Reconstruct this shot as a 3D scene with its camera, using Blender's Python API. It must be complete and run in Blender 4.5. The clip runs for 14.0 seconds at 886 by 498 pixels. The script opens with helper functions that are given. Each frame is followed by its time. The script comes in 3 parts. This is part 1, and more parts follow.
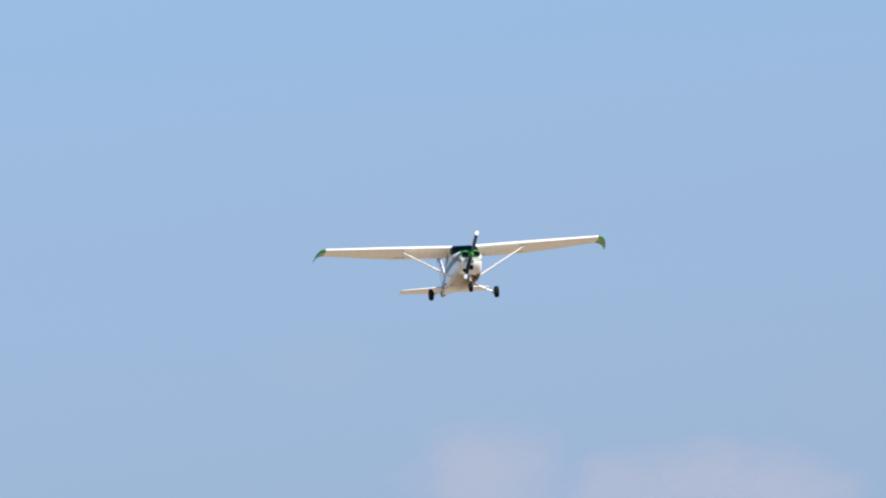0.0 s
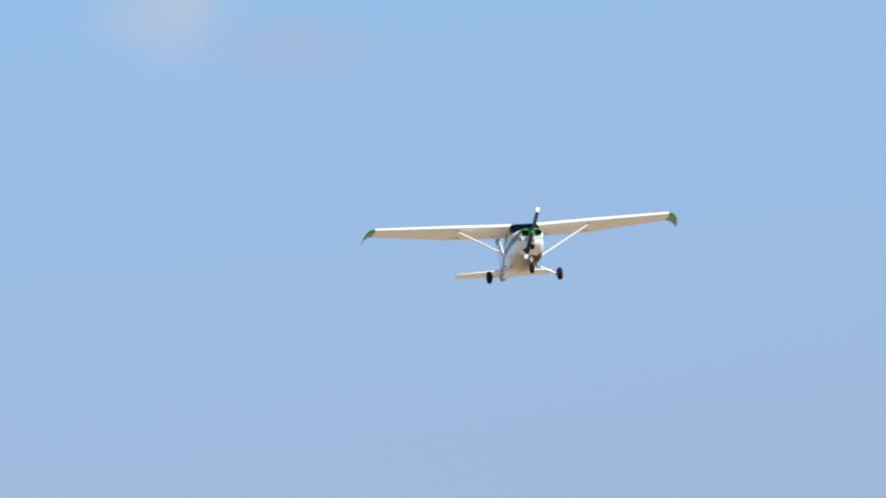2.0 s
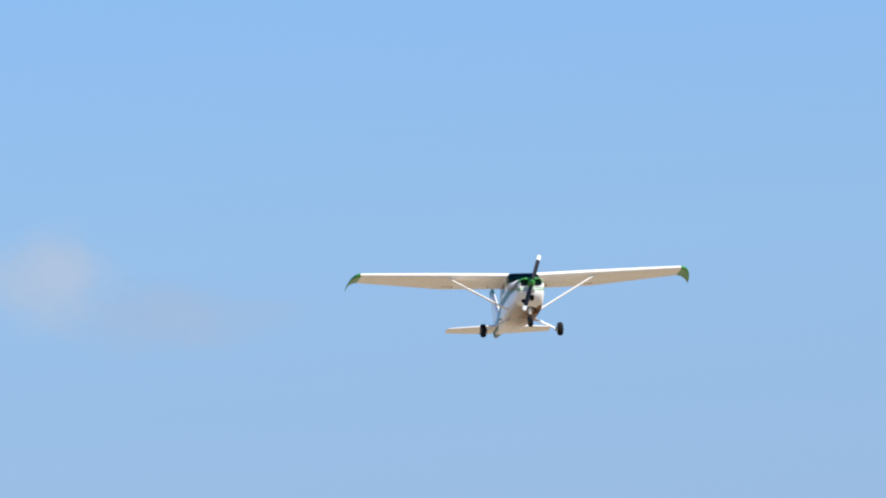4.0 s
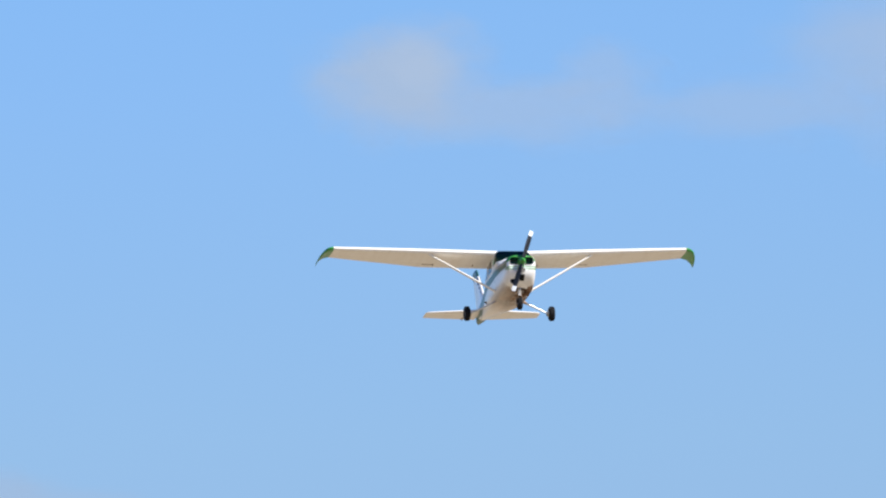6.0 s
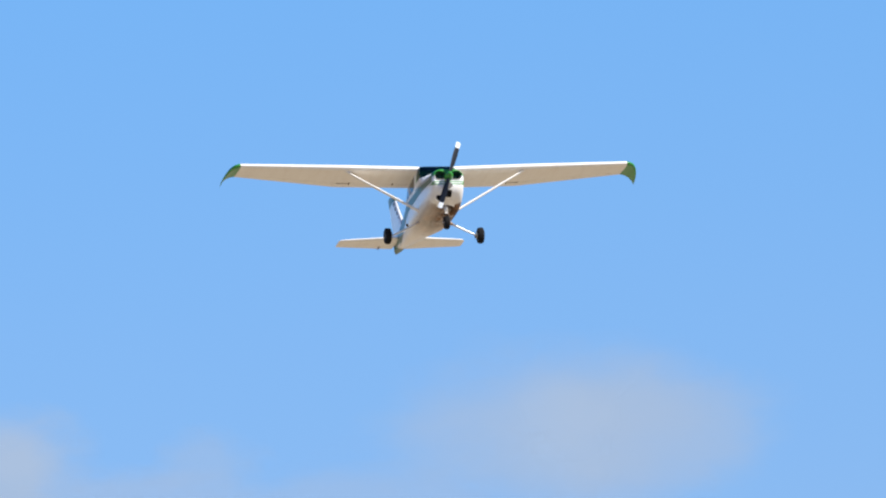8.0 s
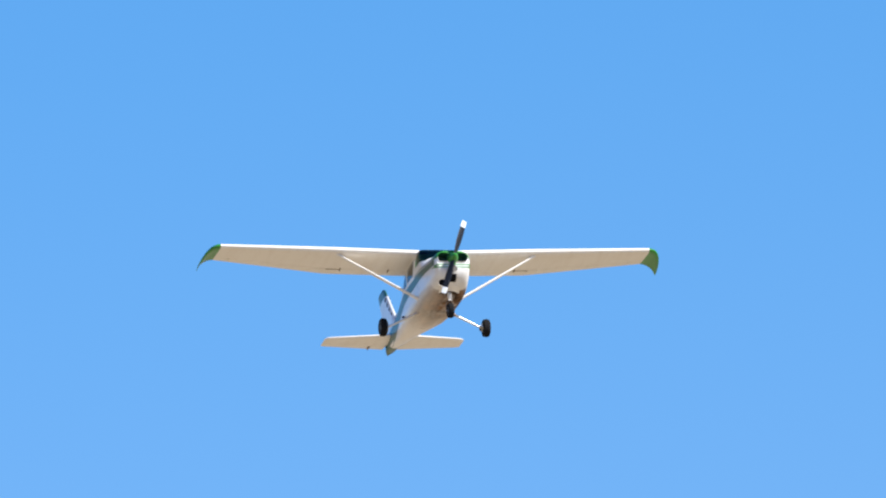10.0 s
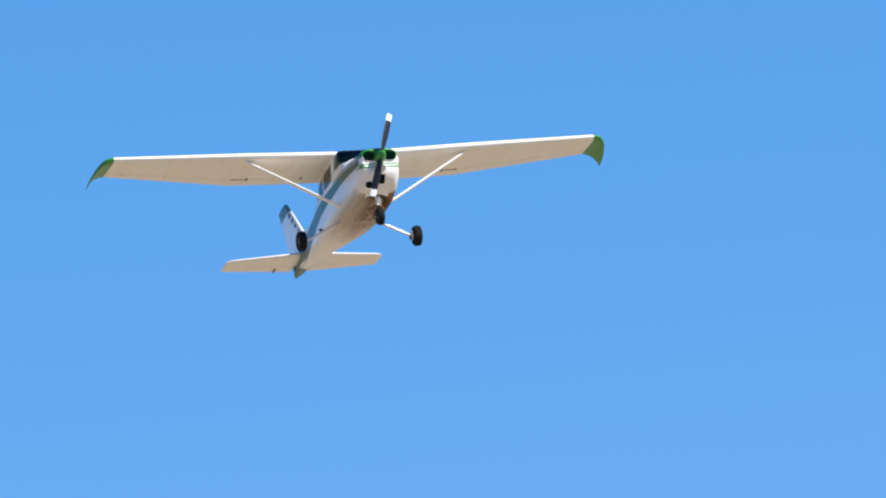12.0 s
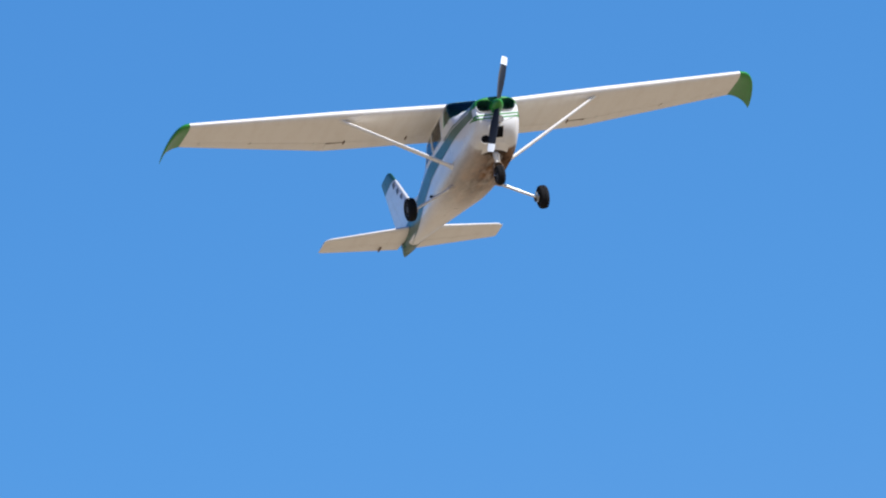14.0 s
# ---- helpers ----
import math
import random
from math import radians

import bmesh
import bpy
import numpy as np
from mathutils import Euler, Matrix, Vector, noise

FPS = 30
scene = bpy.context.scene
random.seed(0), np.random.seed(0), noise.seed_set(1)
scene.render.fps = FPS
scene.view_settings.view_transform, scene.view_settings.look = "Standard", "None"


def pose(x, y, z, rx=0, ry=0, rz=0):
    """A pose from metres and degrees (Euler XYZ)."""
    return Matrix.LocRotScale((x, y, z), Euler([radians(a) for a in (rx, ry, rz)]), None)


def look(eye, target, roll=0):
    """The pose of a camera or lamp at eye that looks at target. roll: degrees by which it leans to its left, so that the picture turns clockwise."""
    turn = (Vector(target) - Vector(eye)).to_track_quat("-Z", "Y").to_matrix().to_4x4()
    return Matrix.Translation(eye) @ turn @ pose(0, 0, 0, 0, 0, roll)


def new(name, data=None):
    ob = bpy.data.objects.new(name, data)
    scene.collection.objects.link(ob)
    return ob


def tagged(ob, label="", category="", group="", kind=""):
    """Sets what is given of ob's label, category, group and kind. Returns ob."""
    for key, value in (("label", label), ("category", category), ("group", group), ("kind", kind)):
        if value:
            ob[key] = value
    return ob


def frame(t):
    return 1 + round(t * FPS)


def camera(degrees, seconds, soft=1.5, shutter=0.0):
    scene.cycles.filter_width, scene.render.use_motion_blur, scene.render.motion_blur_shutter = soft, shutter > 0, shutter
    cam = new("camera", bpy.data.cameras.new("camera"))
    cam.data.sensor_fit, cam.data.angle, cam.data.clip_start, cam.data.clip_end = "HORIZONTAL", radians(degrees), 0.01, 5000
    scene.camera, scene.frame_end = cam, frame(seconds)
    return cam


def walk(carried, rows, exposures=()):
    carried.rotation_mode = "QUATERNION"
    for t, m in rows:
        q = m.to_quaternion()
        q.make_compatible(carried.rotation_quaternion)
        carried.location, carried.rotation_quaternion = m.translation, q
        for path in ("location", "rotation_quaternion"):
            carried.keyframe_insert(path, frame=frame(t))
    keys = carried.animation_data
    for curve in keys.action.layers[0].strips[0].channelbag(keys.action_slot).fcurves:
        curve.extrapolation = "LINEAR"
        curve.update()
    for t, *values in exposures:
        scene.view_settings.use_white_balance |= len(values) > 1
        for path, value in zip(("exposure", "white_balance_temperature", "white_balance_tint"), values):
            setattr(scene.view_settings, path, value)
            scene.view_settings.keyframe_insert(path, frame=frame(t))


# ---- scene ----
PITCH = 6.0
cam = camera(3, 14.0, soft=2.15)
PATH = [
    (0, pose(-104.053, -642.739, -68.821, 96.04277, 3.80886, -8.72337)),
    (0.2, pose(-102.990, -639.116, -68.462, 96.03723, 4.08611, -8.74799)),
    (0.3, pose(-102.571, -637.100, -68.320, 96.04180, 4.19482, -8.73995)),
    (0.5, pose(-102.182, -632.249, -68.188, 96.09989, 4.29821, -8.71034)),
    (0.7, pose(-102.254, -626.085, -68.417, 96.22289, 4.16383, -8.67066)),
    (0.8, pose(-102.315, -622.792, -68.627, 96.27751, 4.04937, -8.68497)),
    (1, pose(-102.387, -616.588, -68.983, 96.36337, 3.92146, -8.73879)),
    (1.2, pose(-101.862, -611.636, -69.071, 96.41171, 4.04037, -8.74263)),
    (1.3, pose(-101.252, -609.534, -69.072, 96.43363, 4.13702, -8.70071)),
    (1.5, pose(-99.491, -605.638, -69.16, 96.45437, 4.31962, -8.57819)),
    (1.7, pose(-97.352, -601.682, -70.016, 96.55625, 4.37514, -8.43695)),
    (1.8, pose(-96.423, -599.631, -70.667, 96.62907, 4.37026, -8.37849)),
    (2, pose(-95.52, -595.369, -71.554, 96.72607, 4.34997, -8.32242)),
    (2.2, pose(-96.252, -590.845, -71.688, 96.68690, 4.36385, -8.46656)),
    (2.3, pose(-96.867, -588.432, -71.703, 96.66191, 4.36321, -8.59595)),
    (2.5, pose(-97.599, -583.176, -71.775, 96.66634, 4.31820, -8.82547)),
    (2.7, pose(-97.484, -577.322, -72.097, 96.73239, 4.24553, -8.91718)),
    (2.8, pose(-97.345, -574.324, -72.413, 96.85572, 4.19839, -8.92358)),
    (3, pose(-96.915, -568.603, -73.47, 97.23996, 3.99670, -8.95629)),
    (3.2, pose(-96.296, -563.548, -74.514, 97.45787, 3.57995, -9.01623)),
    (5.3, pose(-87.826, -511.179, -72.927, 98.00471, 2.00745, -9.17347)),
    (5.5, pose(-88.293, -505.58, -72.902, 98.13430, 1.74130, -9.33826)),
    (5.7, pose(-88.582, -499.820, -73.245, 98.25049, 1.53214, -9.50507)),
    (5.8, pose(-88.627, -496.994, -73.603, 98.33428, 1.44341, -9.57916)),
    (6, pose(-88.804, -491.75, -74.459, 98.49382, 1.29500, -9.80871)),
    (6.2, pose(-89.331, -487.242, -75.266, 98.63012, 1.21281, -10.07367)),
    (6.3, pose(-89.642, -485.105, -75.649, 98.71063, 1.20534, -10.16664)),
    (6.5, pose(-90.075, -480.596, -76.428, 98.88689, 1.27482, -10.27460)),
    (6.7, pose(-90.160, -475.376, -77.271, 99.08365, 1.45916, -10.28955)),
    (6.8, pose(-90.164, -472.611, -77.706, 99.15941, 1.58193, -10.31715)),
    (7, pose(-90.237, -467.171, -78.561, 99.31243, 1.83757, -10.41097)),
    (7.2, pose(-90.399, -462.167, -79.345, 99.46262, 2.05568, -10.55081)),
    (9.3, pose(-88.86, -411.914, -82.808, 101.03912, 2.33645, -11.62105)),
    (9.5, pose(-87.199, -407.149, -83.21, 101.33262, 2.30279, -11.57230)),
    (9.7, pose(-87.814, -401.597, -84.630, 101.69575, 2.28577, -11.81534)),
    (9.8, pose(-88.426, -398.594, -85.584, 101.89357, 2.25159, -11.99946)),
    (10, pose(-89.736, -392.478, -87.426, 102.26874, 2.18498, -12.42350)),
    (10.2, pose(-90.619, -386.592, -88.644, 102.56095, 2.15715, -12.75859)),
    (10.3, pose(-90.872, -383.786, -89.056, 102.67366, 2.15589, -12.84244)),
    (10.5, pose(-91.06, -378.495, -89.717, 102.85967, 2.16605, -12.81851)),
    (10.7, pose(-90.646, -373.614, -90.361, 103.00496, 2.25964, -12.82098)),
    (10.8, pose(-90.298, -371.240, -90.630, 103.08802, 2.31893, -12.83981)),
    (11, pose(-89.884, -366.395, -90.887, 103.21521, 2.47480, -13.08196)),
    (11.2, pose(-89.927, -361.204, -90.470, 103.25250, 2.62141, -13.38409)),
    (11.3, pose(-90.030, -358.496, -89.955, 103.22793, 2.72670, -13.49453)),
    (11.5, pose(-90.56, -352.955, -88.333, 103.16698, 3.13944, -13.69165)),
    (11.7, pose(-92.335, -347.381, -86.036, 103.08483, 4.16479, -14.01805)),
    (11.8, pose(-93.821, -344.633, -84.773, 103.03619, 4.88224, -14.25988)),
    (12, pose(-97.569, -339.318, -82.357, 102.85155, 6.38012, -14.84668)),
    (12.2, pose(-101.635, -334.277, -80.403, 102.72145, 7.57884, -15.47707)),
    (12.3, pose(-103.338, -331.752, -79.561, 102.68882, 8.06458, -15.73701)),
    (12.5, pose(-105.061, -326.397, -77.965, 102.62478, 8.86090, -15.94655)),
    (12.7, pose(-105.188, -320.462, -76.396, 102.55371, 9.57367, -15.98885)),
    (12.8, pose(-105.213, -317.459, -75.757, 102.56783, 9.88109, -16.03378)),
    (13, pose(-105.223, -311.911, -75.153, 102.69028, 10.27013, -16.17058)),
    (13.2, pose(-103.912, -307.441, -75.158, 102.92324, 10.27931, -16.10833)),
    (13.3, pose(-102.455, -305.518, -75.168, 103.03461, 10.18199, -15.96120)),
    (13.5, pose(-98.54, -301.936, -75.225, 103.26014, 9.89417, -15.50664)),
    (13.7, pose(-93.972, -298.328, -75.471, 103.42670, 9.61441, -14.97543)),
    (13.8, pose(-91.556, -296.492, -75.686, 103.52123, 9.49295, -14.70023)),
    (14, pose(-86.592, -292.786, -76.208, 103.72455, 9.22949, -14.05656)),
]
EXPOSURES = [(0, 0.74, 6500, 10), (3, 0.76, 6500, 10), (9.5, 0.77, 6500, 10), (10.5, 0.87, 6500, 10), (11.2, 0.87, 6500, 10), (12.5, 0.65, 6300, 11), (14, 0.54, 6150, 12)]
walk(cam, PATH, EXPOSURES)

# ---- world, sun, exposure ----
SUN = Vector((0.54, -0.52, 0.66)).normalized()          # towards the sun
world = bpy.data.worlds.new("world")
scene.world = world
world.use_nodes = True
wn, wl = world.node_tree.nodes, world.node_tree.links
wn.clear()
sky = wn.new("ShaderNodeTexSky")
sky.sky_type = "NISHITA"
sky.sun_disc = False
sky.sun_elevation = math.asin(SUN.z)
sky.sun_rotation = math.atan2(SUN.x, SUN.y)
sky.altitude = 100
sky.air_density, sky.dust_density, sky.ozone_density = 1.0, 0.0, 3.0
back = wn.new("ShaderNodeBackground")
back.inputs["Strength"].default_value = 0.0965
wout = wn.new("ShaderNodeOutputWorld")
# haze: paler and dimmer low over the horizon, clear and deep blue above it
wtc, wsep, haze = wn.new("ShaderNodeTexCoord"), wn.new("ShaderNodeSeparateXYZ"), wn.new("ShaderNodeValToRGB")
wl.new(wtc.outputs["Generated"], wsep.inputs[0])
wl.new(wsep.outputs["Z"], haze.inputs["Fac"])
# stops below 0.089 and above 0.225 are dimmed to darken the shaded sides
HAZE = [(0.0, 0.22, 0.26, 0.37), (0.05, 0.36, 0.37, 0.48), (0.089, 0.49, 0.475, 0.585), (0.112, 0.57, 0.565, 0.66), (0.137, 0.595, 0.662, 0.765), (0.158, 0.57, 0.70, 0.88),
        (0.194, 0.468, 0.738, 0.98), (0.225, 0.365, 0.725, 1.0), (0.33, 0.26, 0.60, 0.93), (0.55, 0.17, 0.42, 0.76), (1.0, 0.12, 0.32, 0.64)]
haze.color_ramp.elements[0].position, haze.color_ramp.elements[1].position = HAZE[0][0], HAZE[-1][0]
for row in HAZE[1:-1]:
    haze.color_ramp.elements.new(row[0])
for stop, row in zip(haze.color_ramp.elements, HAZE):
    stop.color = (*row[1:], 1)
wmix = wn.new("ShaderNodeMix")
wmix.data_type, wmix.blend_type = "RGBA", "MULTIPLY"
wmix.inputs[0].default_value = 1.0
wl.new(sky.outputs["Color"], wmix.inputs[6])
wl.new(haze.outputs["Color"], wmix.inputs[7])
wl.new(wmix.outputs[2], back.inputs["Color"])
wl.new(back.outputs[0], wout.inputs["Surface"])

sun_data = bpy.data.lights.new("sun", "SUN")
sun_data.energy, sun_data.angle, sun_data.color = 5.0, radians(0.53), (1.0, 0.95, 0.87)
sun = new("sun", sun_data)
sun.matrix_world = look(SUN * 300, (0, 0, 0))


# ---- materials ----
def material(name, color, rough=0.5, metal=0.0, coat=0.0):
    m = bpy.data.materials.new(name)
    m.use_nodes = True
    b = m.node_tree.nodes["Principled BSDF"]
    b.inputs["Base Color"].default_value = (*color, 1)
    b.inputs["Roughness"].default_value, b.inputs["Metallic"].default_value = rough, metal
    b.inputs["Coat Weight"].default_value = coat
    b.inputs["Coat Roughness"].default_value = 0.12
    return m


def nodes(m):
    return m.node_tree.nodes, m.node_tree.links, m.node_tree.nodes["Principled BSDF"]


def noise_tex(m, scale, stretch=(1, 1, 1), detail=6.0, rough=0.6, coord="Object"):
    n, l, _ = nodes(m)
    tc, mp, nz = n.new("ShaderNodeTexCoord"), n.new("ShaderNodeMapping"), n.new("ShaderNodeTexNoise")
    mp.inputs["Scale"].default_value = stretch
    nz.inputs["Scale"].default_value, nz.inputs["Detail"].default_value, nz.inputs["Roughness"].default_value = scale, detail, rough
    l.new(tc.outputs[coord], mp.inputs["Vector"])
    l.new(mp.outputs["Vector"], nz.inputs["Vector"])
    return nz.outputs["Fac"]


def ramp(m, source, low, high):
    n, l, _ = nodes(m)
    r = n.new("ShaderNodeMapRange")
    r.inputs["From Min"].default_value, r.inputs["From Max"].default_value = low, high
    l.new(source, r.inputs["Value"])
    return r.outputs["Result"]


def calc(m, op, a, b):
    n, l, _ = nodes(m)
    k = n.new("ShaderNodeMath")
    k.operation, k.use_clamp = op, True
    for s, v in zip(k.inputs, (a, b)):
        if isinstance(v, (int, float)):
            s.default_value = v
        else:
            l.new(v, s)
    return k.outputs[0]


def mix(m, fac, a, b):
    """A colour between a and b; a and b are colours or sockets."""
    n, l, _ = nodes(m)
    k = n.new("ShaderNodeMix")
    k.data_type = "RGBA"
    l.new(fac, k.inputs[0])
    for s, v in ((k.inputs[6], a), (k.inputs[7], b)):
        if isinstance(v, tuple):
            s.default_value = (*v, 1)
        else:
            l.new(v, s)
    return k.outputs[2]


def bump(m, source, strength, distance=0.004):
    n, l, b = nodes(m)
    k = n.new("ShaderNodeBump")
    k.inputs["Strength"].default_value, k.inputs["Distance"].default_value = strength, distance
    l.new(source, k.inputs["Height"])
    l.new(k.outputs[0], b.inputs["Normal"])


def paint(name, color, dirt, rough=0.32, coat=0.3, amount=0.35):
    """Aircraft enamel with faint grime streaked along the airflow and slightly uneven sheet metal."""
    m = material(name, color, rough, 0.0, coat)
    n, l, b = nodes(m)
    streak = ramp(m, noise_tex(m, 2.2, (2.5, 0.35, 2.5)), 0.45, 0.85)
    spots = ramp(m, noise_tex(m, 14, (1, 0.5, 1)), 0.55, 0.9)
    fac = calc(m, "MULTIPLY", calc(m, "ADD", streak, spots), amount)
    l.new(mix(m, fac, color, dirt), b.inputs["Base Color"])
    l.new(ramp(m, noise_tex(m, 5), -0.4, 1.6), b.inputs["Roughness"])
    r = b.inputs["Roughness"].links[0].from_node
    r.inputs["To Min"].default_value, r.inputs["To Max"].default_value = rough - 0.12, rough + 0.14
    bump(m, noise_tex(m, 3.5), 0.25, 0.01)
    return m


WHITE = paint("white_enamel", (0.76, 0.775, 0.775), (0.42, 0.34, 0.25), 0.30, 0.55)
WING = paint("wing_white_enamel", (0.79, 0.77, 0.735), (0.48, 0.39, 0.29), 0.38, 0.2, 0.24)
GREEN = paint("bright_green_enamel", (0.028, 0.225, 0.028), (0.03, 0.12, 0.03), 0.36, 0.08)
DARK_GREEN = paint("dark_green_enamel", (0.02, 0.105, 0.075), (0.03, 0.06, 0.05), 0.38, 0.12)
LEGS = paint("leg_white_enamel", (0.80, 0.79, 0.76), (0.46, 0.40, 0.32), 0.35, 0.2)
BLACK = material("matt_black", (0.008, 0.008, 0.009), 0.9)
BLACK.node_tree.nodes["Principled BSDF"].inputs["Specular IOR Level"].default_value = 0.1
INK = material("dark_lettering", (0.055, 0.06, 0.08), 0.45)
# brown for stained seals and rods; in the hinge gaps it paints their shade
SEAL = material("gap_shadow_sealant", (0.17, 0.12, 0.085), 0.8)
RUBBER = material("tyre_rubber", (0.008, 0.008, 0.0095), 0.85)
RUBBER.node_tree.nodes["Principled BSDF"].inputs["Specular IOR Level"].default_value = 0.2
bump(RUBBER, noise_tex(RUBBER, 60), 0.4, 0.003)
RIM = material("rim_grimy_metal", (0.09, 0.085, 0.08), 0.6, 0.3)
STEEL = material("bare_steel", (0.50, 0.49, 0.47), 0.30, 1.0)
EXHAUST = material("burnt_exhaust_steel", (0.10, 0.07, 0.05), 0.55, 0.8)
OUTLET_SHADE = material("outlet_shade_brown", (0.030, 0.017, 0.011), 0.7)
BLADE = material("blade_black_paint", (0.010, 0.011, 0.014), 0.34)
BLADE.node_tree.nodes["Principled BSDF"].inputs["Specular IOR Level"].default_value = 0.4
BLADE_TIP = material("blade_tip_white", (0.60, 0.64, 0.68), 0.45)
LEG_METAL = material("polished_leg_metal", (0.64, 0.64, 0.63), 0.42, 0.6)
LENS = material("lamp_lens", (0.75, 0.77, 0.78), 0.08, 0.3)
TRIM = material("cabin_trim", (0.05, 0.12, 0.105), 0.8)
SEAT = material("seat_vinyl", (0.30, 0.29, 0.27), 0.6)


def belly_dirt_tint(m):
    """Oil and exhaust stains that run aft along the belly from the cowl, and a tan tint with the lower cowl's shading
    in it.
    """
    n, l, b = nodes(m)
    old = b.inputs["Base Color"].links[0].from_socket
    tc, sep = n.new("ShaderNodeTexCoord"), n.new("ShaderNodeSeparateXYZ")
    l.new(tc.outputs["Object"], sep.inputs[0])
    low = ramp(m, sep.outputs["Z"], -1.11, -1.32)
    fore = ramp(m, sep.outputs["Y"], -1.06, -0.99)
    aft = calc(m, "MULTIPLY", ramp(m, sep.outputs["Y"], 3.0, 0.1), ramp(m, sep.outputs["X"], -1.0, 0.0))
    patch = ramp(m, noise_tex(m, 1.5, (2.4, 0.7, 1.4), 8, 0.65), 0.14, 0.48)
    fac = calc(m, "MULTIPLY", calc(m, "MULTIPLY", low, fore), calc(m, "MULTIPLY", aft, patch))
    brown = mix(m, ramp(m, noise_tex(m, 3.2, (1.6, 0.6, 1.2), 7, 0.62), 0.36, 0.66), (0.022, 0.011, 0.007), (0.25, 0.145, 0.085))
    # weak tan stain; its forward end paints the tan-grey shading under the cowl
    film = calc(m, "MULTIPLY", ramp(m, noise_tex(m, 0.9, (2.0, 0.5, 1.0), 6), 0.1, 0.6), calc(m, "MULTIPLY", ramp(m, sep.outputs["Z"], -0.86, -1.06), ramp(m, sep.outputs["Y"], -1.45, -0.3)))
    film = calc(m, "MULTIPLY", film, ramp(m, sep.outputs["X"], -0.85, -0.1))
    tanned = mix(m, calc(m, "MULTIPLY", film, 0.52), old, (0.56, 0.40, 0.25))
    drips = calc(m, "MULTIPLY", ramp(m, noise_tex(m, 9, (1.4, 0.35, 1.4), 3), 0.66, 0.74), calc(m, "MULTIPLY", ramp(m, sep.outputs["Z"], -0.80, -1.05), ramp(m, sep.outputs["Y"], -1.0, -0.6)))
    spotted = mix(m, calc(m, "MULTIPLY", drips, 0.55), tanned, (0.10, 0.07, 0.05))
    l.new(mix(m, calc(m, "MULTIPLY", fac, 0.97), spotted, brown), b.inputs["Base Color"])
    clean = calc(m, "SUBTRACT", 1.0, fac)                 # oil and dust leave the lacquer dull
    l.new(calc(m, "MULTIPLY", clean, 0.55), b.inputs["Coat Weight"])
    l.new(calc(m, "MULTIPLY", clean, 0.5), b.inputs["Specular IOR Level"])


belly_dirt_tint(WHITE)

GLASS = bpy.data.materials.new("cabin_glass")
GLASS.use_nodes = True
gn, gl = GLASS.node_tree.nodes, GLASS.node_tree.links
gn.clear()
tr, gs, fr = gn.new("ShaderNodeBsdfTransparent"), gn.new("ShaderNodeBsdfGlossy"), gn.new("ShaderNodeFresnel")
mx, go = gn.new("ShaderNodeMixShader"), gn.new("ShaderNodeOutputMaterial")
tr.inputs["Color"].default_value = (0.50, 0.80, 0.68, 1)
gs.inputs["Roughness"].default_value = 0.03
fr.inputs["IOR"].default_value = 1.5
gl.new(fr.outputs[0], mx.inputs[0])
gl.new(tr.outputs[0], mx.inputs[1])
gl.new(gs.outputs[0], mx.inputs[2])
gl.new(mx.outputs[0], go.inputs["Surface"])

SMOKED = GLASS.copy()
SMOKED.name = "smoked_cabin_glass"
for node in SMOKED.node_tree.nodes:
    if node.type == "BSDF_TRANSPARENT":
        node.inputs["Color"].default_value = (0.24, 0.29, 0.28, 1)

GRASS = material("dry_field", (0.30, 0.22, 0.13), 0.95)
gnn, gll, gbb = nodes(GRASS)
gll.new(mix(GRASS, noise_tex(GRASS, 0.02), (0.212, 0.166, 0.108), (0.354, 0.281, 0.183)), gbb.inputs["Base Color"])


# ---- mesh helpers ----
def obj(name, verts, faces, mat, parent=None, label="", angle=35):
    me = bpy.data.meshes.new(name)
    me.from_pydata([tuple(v) for v in verts], [], faces)
    me.update()
    bm = bmesh.new()
    bm.from_mesh(me)
    bmesh.ops.recalc_face_normals(bm, faces=bm.faces)
    bm.to_mesh(me)
    bm.free()
    me.polygons.foreach_set("use_smooth", [True] * len(me.polygons))
    me.set_sharp_from_angle(angle=radians(angle))
    me.materials.append(mat)
    ob = new(name, me)
    if parent:
        ob.parent = parent
    return tagged(ob, label)


def part(name, bm, mat, parent, label="", angle=35):
    me = bpy.data.meshes.new(name)
    bmesh.ops.recalc_face_normals(bm, faces=bm.faces)
    bm.to_mesh(me)
    bm.free()
    me.polygons.foreach_set("use_smooth", [True] * len(me.polygons))
    me.set_sharp_from_angle(angle=radians(angle))
    me.materials.append(mat)
    ob = new(name, me)
    ob.parent = parent
    return tagged(ob, label)


def loft(rings, closed=True, cap0=True, cap1=True):
    n = len(rings[0])
    verts = [p for r in rings for p in r]
    faces = []
    for i in range(len(rings) - 1):
        for j in range(n if closed else n - 1):
            k = (j + 1) % n
            faces.append((i * n + j, i * n + k, (i + 1) * n + k, (i + 1) * n + j))
    if cap0:
        faces.append(tuple(range(n)))
    if cap1:
        faces.append(tuple((len(rings) - 1) * n + j for j in range(n)))
    return verts, faces


def tube(path, radii, n=12, flat=1.0, axis=(0, 1, 0)):
    """A bar along path; each radius across, flat times as long along axis (a streamlined section)."""
    pts = [Vector(p) for p in path]
    rings = []
    for i, p in enumerate(pts):
        d = (pts[min(i + 1, len(pts) - 1)] - pts[max(i - 1, 0)]).normalized()
        a = (Vector(axis) - d * d.dot(Vector(axis))).normalized()
        c = d.cross(a)
        r = radii[i] if isinstance(radii, (list, tuple)) else radii
        rings.append([p + a * (math.cos(w) * r * flat) + c * (math.sin(w) * r) for w in (2 * math.pi * k / n for k in range(n))])
    return loft(rings)


